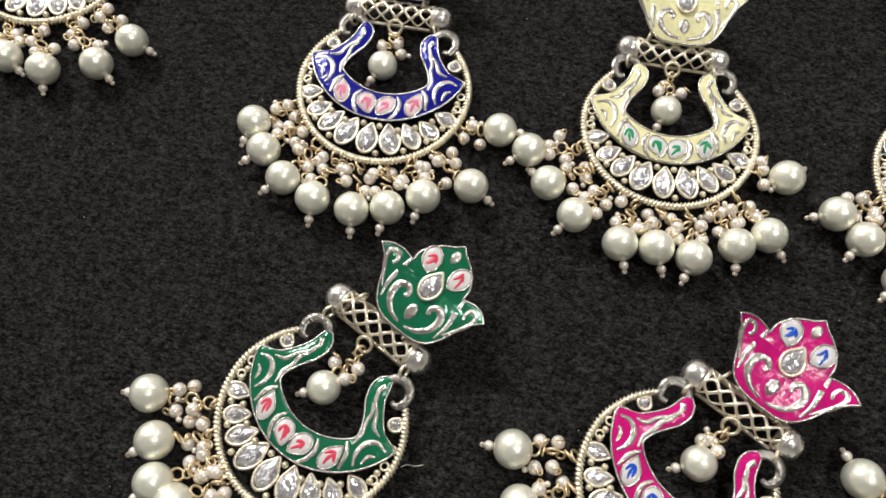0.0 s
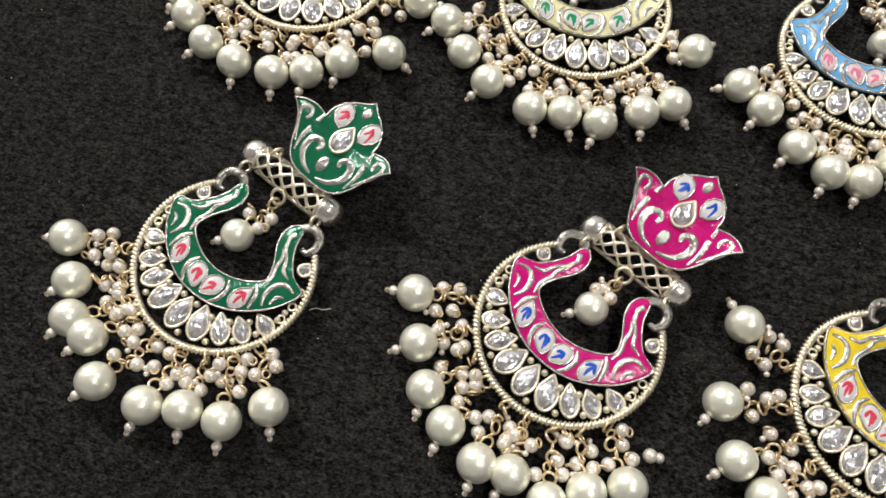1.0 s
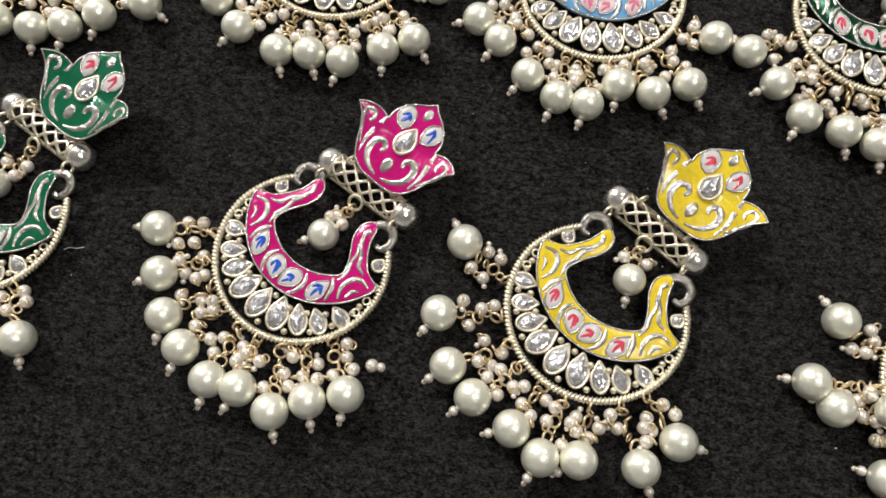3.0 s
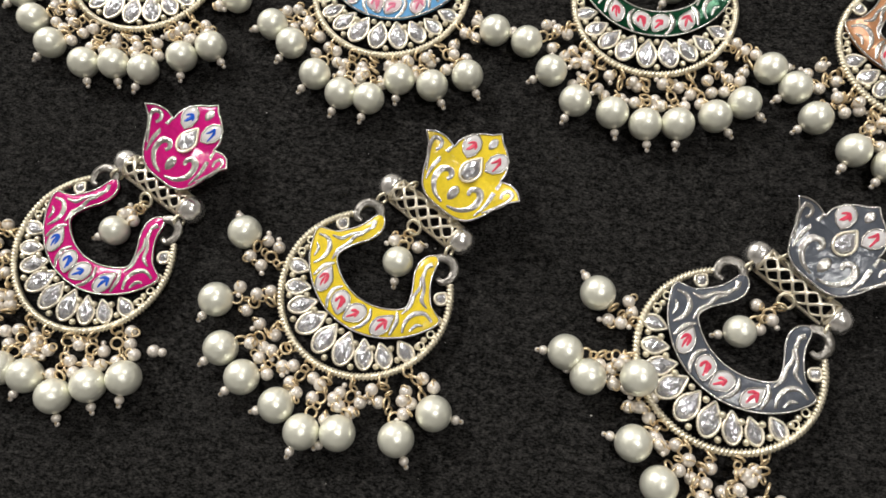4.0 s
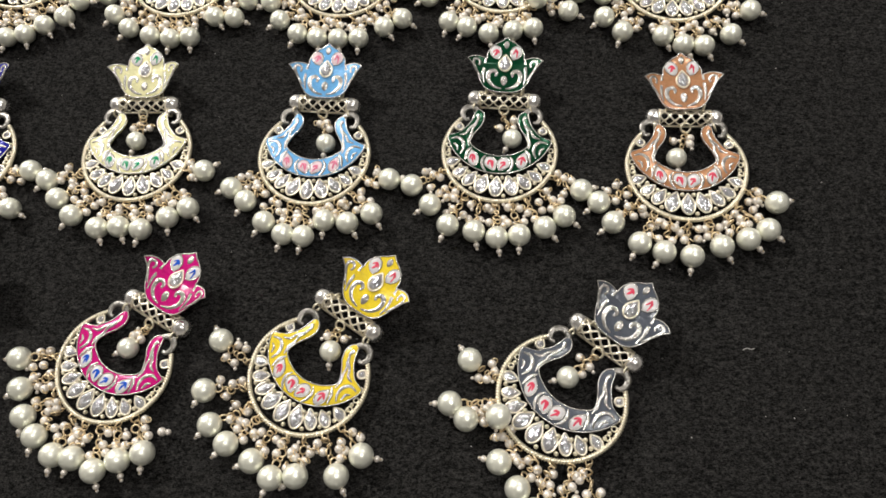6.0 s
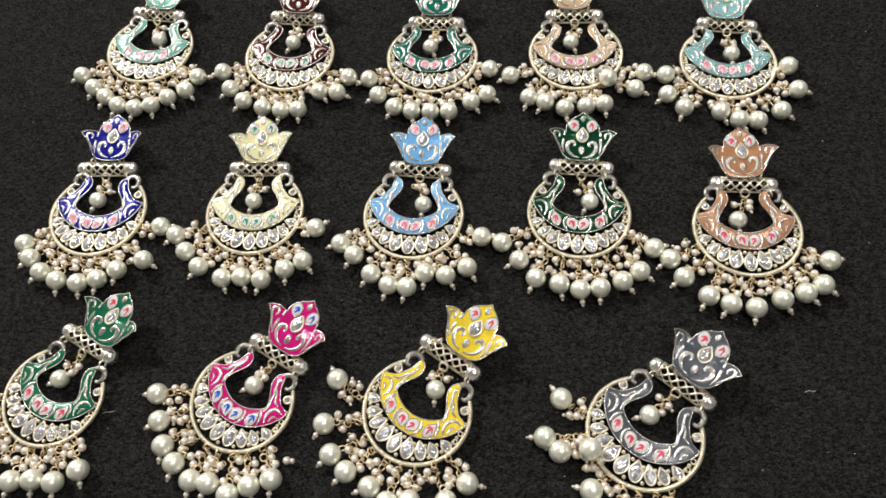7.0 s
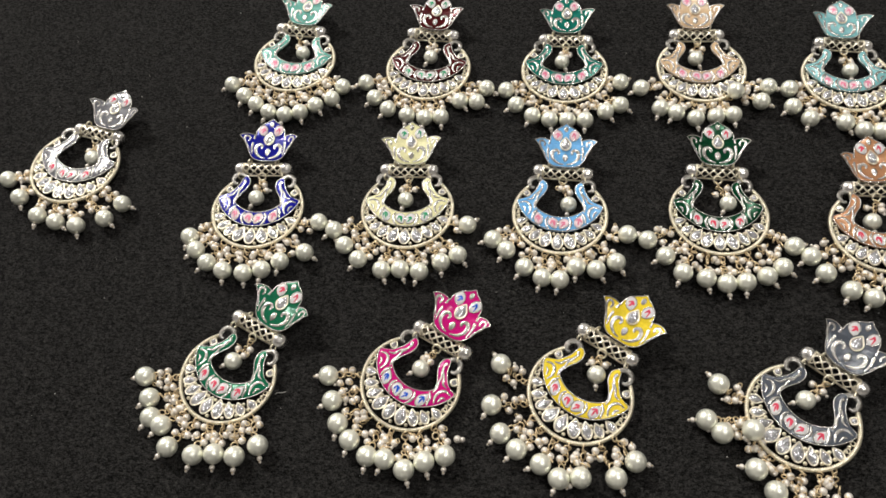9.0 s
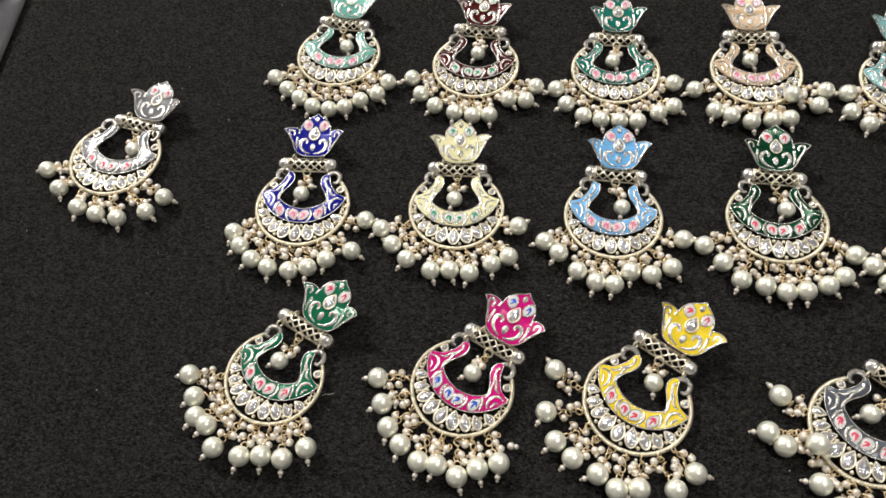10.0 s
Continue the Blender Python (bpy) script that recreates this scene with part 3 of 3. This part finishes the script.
    if stray:
        s = part("small_pearl", small, SMALL, top, place(*stray, 1.5))
        part("tip_bead", bead, SMALL, s, place(stray[0] + 1.5, stray[1] + 0.8, 1.2))
    return top


# ---- the place: a table under black felt, in an added plain room ----


def box(name, x0, y0, z0, x1, y1, z1, mat, label, bevel=0.0):
    bm = bmesh.new()
    bmesh.ops.create_cube(bm, size=1.0, matrix=Matrix.LocRotScale(((x0 + x1) / 2, (y0 + y1) / 2, (z0 + z1) / 2), None, (x1 - x0, y1 - y0, z1 - z0)))
    if bevel:
        bmesh.ops.bevel(bm, geom=bm.edges[:], offset=bevel, segments=3, affect="EDGES")
    me = bpy.data.meshes.new(name)
    bm.to_mesh(me)
    bm.free()
    me.materials.append(mat)
    return tagged(new(name, me), label, kind="structure")


# room shell stays out of view; added to bounce light and reflect in metal
ROOM = (-1.9, -1.6, 1.9, 1.6)
box("floor", ROOM[0], ROOM[1], -0.83, ROOM[2], ROOM[3], -0.75, FLOOR, "unseen plain tiled floor added to close the room")
box("ceiling", ROOM[0], ROOM[1], 1.45, ROOM[2], ROOM[3], 1.55, WALL, "unseen plain ceiling added for reflections and bounced light")
box("wall_north", ROOM[0], ROOM[3], -0.75, ROOM[2], ROOM[3] + 0.1, 1.45, WALL, "unseen plain wall added for reflections and bounced light")
box("wall_south", ROOM[0], ROOM[1] - 0.1, -0.75, ROOM[2], ROOM[1], 1.45, WALL, "unseen plain wall added for reflections and bounced light")
box("wall_east", ROOM[2], ROOM[1], -0.75, ROOM[2] + 0.1, ROOM[3], 1.45, WALL, "unseen plain wall added for reflections and bounced light")
box("wall_west", ROOM[0] - 0.1, ROOM[1], -0.75, ROOM[0], ROOM[3], 1.45, WALL, "unseen plain wall added for reflections and bounced light")


def felt_sheet():
    """The cloth-covered table top, with a faintly uneven nap."""
    bm = bmesh.new()
    bmesh.ops.create_grid(bm, x_segments=160, y_segments=120, size=0.5, matrix=Matrix.Diagonal((1.3, 1.0, 1, 1)))
    for v in bm.verts:
        v.co.z = -0.0004 + 0.0003 * noise.noise(v.co * 30)
    lip = [e for e in bm.edges if e.is_boundary]
    made = bmesh.ops.extrude_edge_only(bm, edges=lip)["geom"]
    for v in made:
        if isinstance(v, bmesh.types.BMVert):
            v.co.z = -0.745
            v.co.x *= 1.01
            v.co.y *= 1.01
    me = bpy.data.meshes.new("ground")
    bm.to_mesh(me)
    bm.free()
    me.polygons.foreach_set("use_smooth", [True] * len(me.polygons))
    me.materials.append(FELT)
    return tagged(new("ground", me), "black felt cloth spread flat over a table", "cloth", kind="structure")


felt_sheet()


def felt_fuzz(count):
    """Loose fibre ends standing in the nap of the cloth."""
    rng = np.random.default_rng(4)
    x, y = rng.uniform(-0.27, 0.19, count), rng.uniform(-0.19, 0.17, count)
    a, length = rng.normal(0, 0.9, count), rng.uniform(0.0004, 0.0013, count)
    lift, width = rng.uniform(0.0, 0.0003, count), rng.uniform(0.00002, 0.00005, count)
    dx, dy = np.cos(a), np.sin(a)
    v = np.empty((count, 4, 3))
    bend = rng.normal(0, 0.0003, count)
    for k, (along, across) in enumerate(((0, -1), (0, 1), (0.5, 0), (1, 0))):
        off = across * width + (bend if k == 2 else 0)
        v[:, k] = np.stack([x + dx * along * length - dy * off, y + dy * along * length + dx * off, 0.0001 + lift * (k > 1)], 1)
    f = (np.arange(count)[:, None] * 4 + np.array([0, 1, 2])).tolist() + (np.arange(count)[:, None] * 4 + np.array([2, 1, 3])).tolist()
    me = bpy.data.meshes.new("felt_fuzz")
    me.from_pydata(v.reshape(-1, 3).tolist(), [], f)
    me.materials.append(FUZZ)
    return tagged(new("felt_fuzz", me), "short loose fibres in the nap of the black felt", "fibres", kind="stuff")


felt_fuzz(90000)

# ---- the earrings ----
ROSE = enamel("rose_red_paint", (0.70, 0.06, 0.11))
BLUSH = enamel("pink_paint", (0.74, 0.2, 0.31))
INK = enamel("blue_paint", (0.01, 0.09, 0.55))
FERN = enamel("green_paint", (0.01, 0.30, 0.12))

earring("green and silver enamel earring with pearl fringe on black felt", enamel("leaf_green_enamel", (0.006, 0.135, 0.062), 0.1), -0.1137, -0.0836, -28.3,
        [(-24.4, -35.8, -146), (-17.4, -41.0, -115), (-12.2, -46.1, -103), (-6.9, -46.3, -108), (0.2, -50.9, -107), (9.8, -48.4, -80), (15.8, -44.4, -61), (22.5, -41.4, -60), (27.1, -34.3, -47)],
        (-0.3, -14.8, -130), ROSE, 2, 11, slide=0.90, sag=-0.75, size=0.958, stud_at=(3.65, -1.23), lean=-1.4)
earring("magenta pink enamel earring with blue-marked petals and pearl fringe", enamel("magenta_enamel", (0.55, 0.006, 0.17)), -0.0454, -0.0860, -29.3,
        [(-27.3, -32.4, -150), (-20.6, -39.1, -125), (-14.1, -44.6, -70), (-7.2, -47.1, -78), (1.0, -48.4, -71), (6.6, -46.1, -88), (14.2, -45.6, -43), (18.4, -39.8, -44), (23.3, -34.5, -64)],
        (-0.6, -13.1, -130), INK, -2, 12, stray=(23.5, -27.2), slide=-0.79, sag=0.54, size=0.962, stud_at=(1.04, -1.75), lean=-2.6)
earring("bright yellow enamel earring with red-marked petals and pearl fringe", enamel("yellow_enamel", (0.80, 0.60, 0.035)), 0.0133, -0.0860, -33.7,
        [(-26.4, -27.8, 155), (-20.5, -41.9, -92), (-12.4, -48.2, -105), (-5.0, -49.5, -103), (4.1, -48.9, -127), (11.4, -49.3, -81), (16.9, -44.9, -109), (26.2, -38.3, -29), (28.5, -30.0, 25)],
        (2.6, -11.7, -60), ROSE, 2, 13, slide=0.83, sag=-0.89, size=0.975, stud_at=(2.65, -0.93), lean=-0.0)
earring("slate grey enamel earring with red-marked petals and pearl fringe", enamel("slate_enamel", (0.085, 0.095, 0.115)), 0.0888, -0.0934, -38.1,
        [(-27.0, -28.6, 163), (-23.5, -41.9, -143), (-17.2, -42.4, -159), (-10.3, -36.5, -176), (-2.9, -45.7, -154), (5.3, -48.0, -72), (12.2, -49.6), (18.9, -46.0), (24.2, -40.2)],
        (-2.3, -15.0, -130), ROSE, 1, 14, slide=-1.01, sag=-0.17, size=0.997, stud_at=(0.34, -2.01), lean=-0.8)
earring("royal blue enamel earring with pink-marked petals and pearl fringe", enamel("royal_blue_enamel", (0.006, 0.008, 0.26), 0.1), -0.1253, -0.0110, -0.0,
        [(-24.0, -33.5, -107), (-20.2, -39.5, -142), (-14.5, -45.2, -139), (-7.4, -48.5, -87), (1.0, -49.5, -82), (8.0, -47.8, -99), (14.6, -44.0, -102), (23.8, -39.9, -28), (27.5, -25.9, 9)],
        (-0.4, -14.4, -120), BLUSH, -3, 15, petal=ROSY, slide=1.67, sag=0.62, size=1.013, stud_at=(1.71, -1.27), lean=-1.8)
earring("pale cream enamel earring with green-marked petals and pearl fringe", enamel("cream_enamel", (0.78, 0.74, 0.42)), -0.0636, -0.0110, -0.3,
        [(-27.4, -29.6, -143), (-22.4, -36.4, 146), (-16.2, -42.5, -130), (-6.6, -46.9, -71), (0.5, -46.4, -68), (7.9, -47.2, -107), (16.0, -43.0, -85), (22.2, -39.6, -50), (25.3, -26.0, 42)],
        (-0.2, -14.5, -110), FERN, 0, 16, slide=0.55, sag=1.24, size=0.997, stud_at=(1.18, -2.45), lean=2.4)
earring("sky blue enamel earring with pink-marked petals and pearl fringe", enamel("sky_blue_enamel", (0.16, 0.42, 0.74)), -0.0009, -0.0115, -5.0,
        [(-24.6, -34.3), (-18.9, -38.4), (-11.4, -45.2), (-4.4, -48.9), (2.1, -49.0), (7.7, -43.0), (15.3, -43.2), (22.5, -39.3), (26.3, -26.7, 19)],
        (3.2, -15.1), BLUSH, 0, 17, petal=ROSY, slide=-0.16, sag=0.33, size=0.995, stud_at=(0.58, -2.72), lean=2.4)
earring("dark bottle green enamel earring with pink-marked petals and pearl fringe", enamel("bottle_green_enamel", (0.0, 0.055, 0.02), 0.4), 0.0597, -0.0106, -4.4,
        [(-26.8, -34.2, 148), (-20.2, -40.6), (-13.9, -47.1), (-5.6, -48.6), (1.6, -50.1), (8.4, -48.8), (16.0, -45.6), (21.8, -41.3), (26.6, -31.9, 23)],
        (3.7, -14.6), ROSE, 0, 18, slide=-0.35, sag=0.49, size=0.999, stud_at=(-0.46, -2.23), lean=0.1)
earring("copper brown enamel earring with red-marked petals and pearl fringe", enamel("copper_enamel", (0.48, 0.235, 0.115), 0.15), 0.1178, -0.0180, -2.0,
        [(-27.7, -31.6), (-23.4, -38.4), (-15.6, -45.0), (-8.5, -47.6), (-0.3, -48.6), (8.6, -45.1), (16.5, -42.4), (22.6, -39.1), (26.0, -29.9, 16)],
        (-3.2, -15.0), ROSE, 0, 19, slide=-0.69, sag=2.07, size=1.012, stud_at=(-0.45, -2.05), lean=2.9)
earring("turquoise green enamel earring with pink-marked petals and pearl fringe", enamel("turquoise_enamel", (0.14, 0.40, 0.33)), -0.1217, 0.0696, -7.1,
        [(-22.0, -36.9), (-14.6, -42.5), (-7.7, -46.6), (-0.7, -50.3), (6.9, -50.8), (13.3, -48.7), (19.1, -43.9), (25.5, -39.4), (28.6, -32.0, 14)],
        (4.8, -14.1), BLUSH, 0, 20, petal=ROSY, slide=2.03, sag=1.11, size=1.005, stud_at=(1.46, -2.75), lean=-1.3)
earring("dark maroon enamel earring with green-marked petals and pearl fringe", enamel("maroon_enamel", (0.075, 0.006, 0.008), 0.25), -0.0589, 0.0661, -5.2,
        [(-25.2, -31.8), (-19.8, -40.2), (-12.7, -45.9), (-3.8, -48.6), (4.0, -49.3), (11.0, -48.2), (17.9, -38.6), (25.3, -38.5), (28.6, -30.4)],
        (1.1, -13.8), FERN, 0, 21, slide=0.76, sag=-0.24, size=1.012, stud_at=(0.61, -3.27), lean=-0.9)
earring("emerald teal enamel earring with pink-marked petals and pearl fringe", enamel("emerald_teal_enamel", (0.004, 0.155, 0.115), 0.15), 0.0017, 0.0618, -2.8,
        [(-24.8, -30.9), (-20.1, -38.9), (-12.8, -44.6), (-5.5, -46.3), (2.0, -46.3), (9.3, -45.9), (17.8, -40.8), (24.0, -36.9), (24.2, -24.1, 39)],
        (-1.3, -13.0), BLUSH, 0, 22, petal=ROSY, slide=-0.37, sag=2.15, size=1.006, stud_at=(0.44, -1.78), lean=2.6)
earring("sandy beige enamel earring with pink-marked petals and pearl fringe", enamel("sand_enamel", (0.60, 0.42, 0.25)), 0.0595, 0.0645, -0.9,
        [(-26.0, -31.7), (-18.5, -42.7), (-12.1, -45.0), (-4.4, -47.9), (3.9, -46.8), (10.9, -45.7), (12.3, -35.4), (23.2, -38.3), (27.0, -30.2)],
        (-1.5, -14.1), BLUSH, 0, 23, petal=ROSY, slide=0.01, sag=0.41, size=1.013, stud_at=(-1.09, -2.38), lean=-0.8)
earring("pale aqua enamel earring with pink-marked petals and pearl fringe", enamel("aqua_enamel", (0.20, 0.45, 0.46)), 0.1210, 0.0581, -6.6,
        [(-23.5, -28.3), (-22.5, -38.0), (-15.9, -43.6), (-2.3, -44.1), (4.5, -47.2), (11.3, -46.9), (20.1, -41.3), (26.5, -30.5), (23.3, -19.2, 42)],
        (1.9, -14.9), BLUSH, 0, 24, petal=ROSY, slide=0.18, sag=1.29, size=1.001, stud_at=(-1.52, -2.63), lean=1.0)
earring("clear silvery enamel earring with rose-marked petals and pearl fringe", enamel("clear_silver_enamel", (0.20, 0.20, 0.215), 0.25), -0.2030, 0.0077, -12.8,
        [(-26.6, -32.1, -167), (-16.5, -39.1, -60), (-3.8, -45.3, -86), (5.4, -46.2, -21), (14.9, -45.7, -62), (24.9, -39.8, -25), (28.8, -31.5, -4)],
        (3.8, -12.9), ROSE, 0, 25, slide=-1.90, sag=2.60, size=1.050, stud_at=(4.57, -2.01), lean=-2.6)


# ---- small things on the cloth ----


def lint_thread(label, pts, width):
    path = spline([(a * 1000, b * 1000, 0.35) for a, b in pts], 5)
    ob = new("lint_thread", mesh("lint_thread|" + label, *tube(path, width, 5)))
    ob.data.materials.append(LINT)
    return tagged(ob, label, "lint")


lint_thread("short white thread lying on black felt", [(-0.1043, -0.1074), (-0.1032, -0.1068), (-0.1018, -0.1068), (-0.1004, -0.1063)], 0.09)
lint_thread("tiny pale thread curled on black felt", [(0.1280, -0.0944), (0.1292, -0.0938), (0.1304, -0.0941), (0.1314, -0.0938)], 0.07)


def lint_specks(count):
    """Stray white specks of dust on the cloth."""
    rnd = random.Random(9)
    shapes = []
    for i in range(count):
        r = rnd.choice((0.06, 0.08, 0.1, 0.16))
        v, f = ball(r, 4, 6)
        px, py = rnd.uniform(-260, 190), rnd.uniform(-170, 120)
        shapes.append(([(a * rnd.uniform(0.8, 1.8) + px, b + py, c + 0.15) for a, b, c in v], f))
    ob = new("dust", mesh("dust", *joined(*shapes)))
    ob.data.materials.append(LINT)
    return tagged(ob, "scattered white dust specks on black felt", "dust", kind="stuff")


lint_specks(150)


def plastic_bag():
    """A crumpled clear bag left at the edge of the cloth; its near edge runs slantwise."""
    m = material("clear_plastic", (0.17, 0.17, 0.18), rough=0.2, coat=0.35, grain=0.1, grain_size=0.01, bump=0.3, bump_size=0.01)
    m.node_tree.nodes["Principled BSDF"].inputs["Transmission Weight"].default_value = 0.55
    m.node_tree.nodes["Principled BSDF"].inputs["IOR"].default_value = 1.25
    nx, ny = 80, 70
    verts, faces = [], []
    for layer in (0, 1):
        for i in range(nx + 1):
            for j in range(ny + 1):
                u, v = i / nx, j / ny
                y = 0.03 + 0.17 * v
                x = -0.2826 - 0.13 * u - 0.067 * (y - 0.044)
                puff = min(1.0, 9 * u, 6 * (1 - u), 5 * v, 5 * (1 - v))
                ruck = 0.8 - 2.2 * abs(noise.noise(Vector((x * 60, y * 24, layer * 3.0)))) + 0.5 * noise.noise(Vector((x * 160, y * 60, layer)))
                z = (0.0012 if layer == 0 else 0.0022 + 0.008 * puff) + 0.006 * puff * ruck * layer
                verts.append((x * 1000, y * 1000, max(z, 0.0006 + 0.0006 * layer) * 1000))
    n = (nx + 1) * (ny + 1)
    for i in range(nx):
        for j in range(ny):
            a = i * (ny + 1) + j
            faces.append((a, a + 1, a + ny + 2, a + ny + 1))
            faces.append((n + a, n + a + ny + 1, n + a + ny + 2, n + a + 1))
    rim = [i * (ny + 1) for i in range(nx + 1)] + [nx * (ny + 1) + j for j in range(1, ny + 1)]
    rim += [i * (ny + 1) + ny for i in range(nx - 1, -1, -1)] + [j for j in range(ny - 1, 0, -1)]
    for a, b in zip(rim, rim[1:] + rim[:1]):
        faces.append((a, b, n + b, n + a))
    ob = new("plastic_bag", mesh("plastic_bag", verts, faces))
    ob.data.materials.append(m)
    return tagged(ob, "crumpled clear plastic bag lying on the black felt", "bag")


plastic_bag()
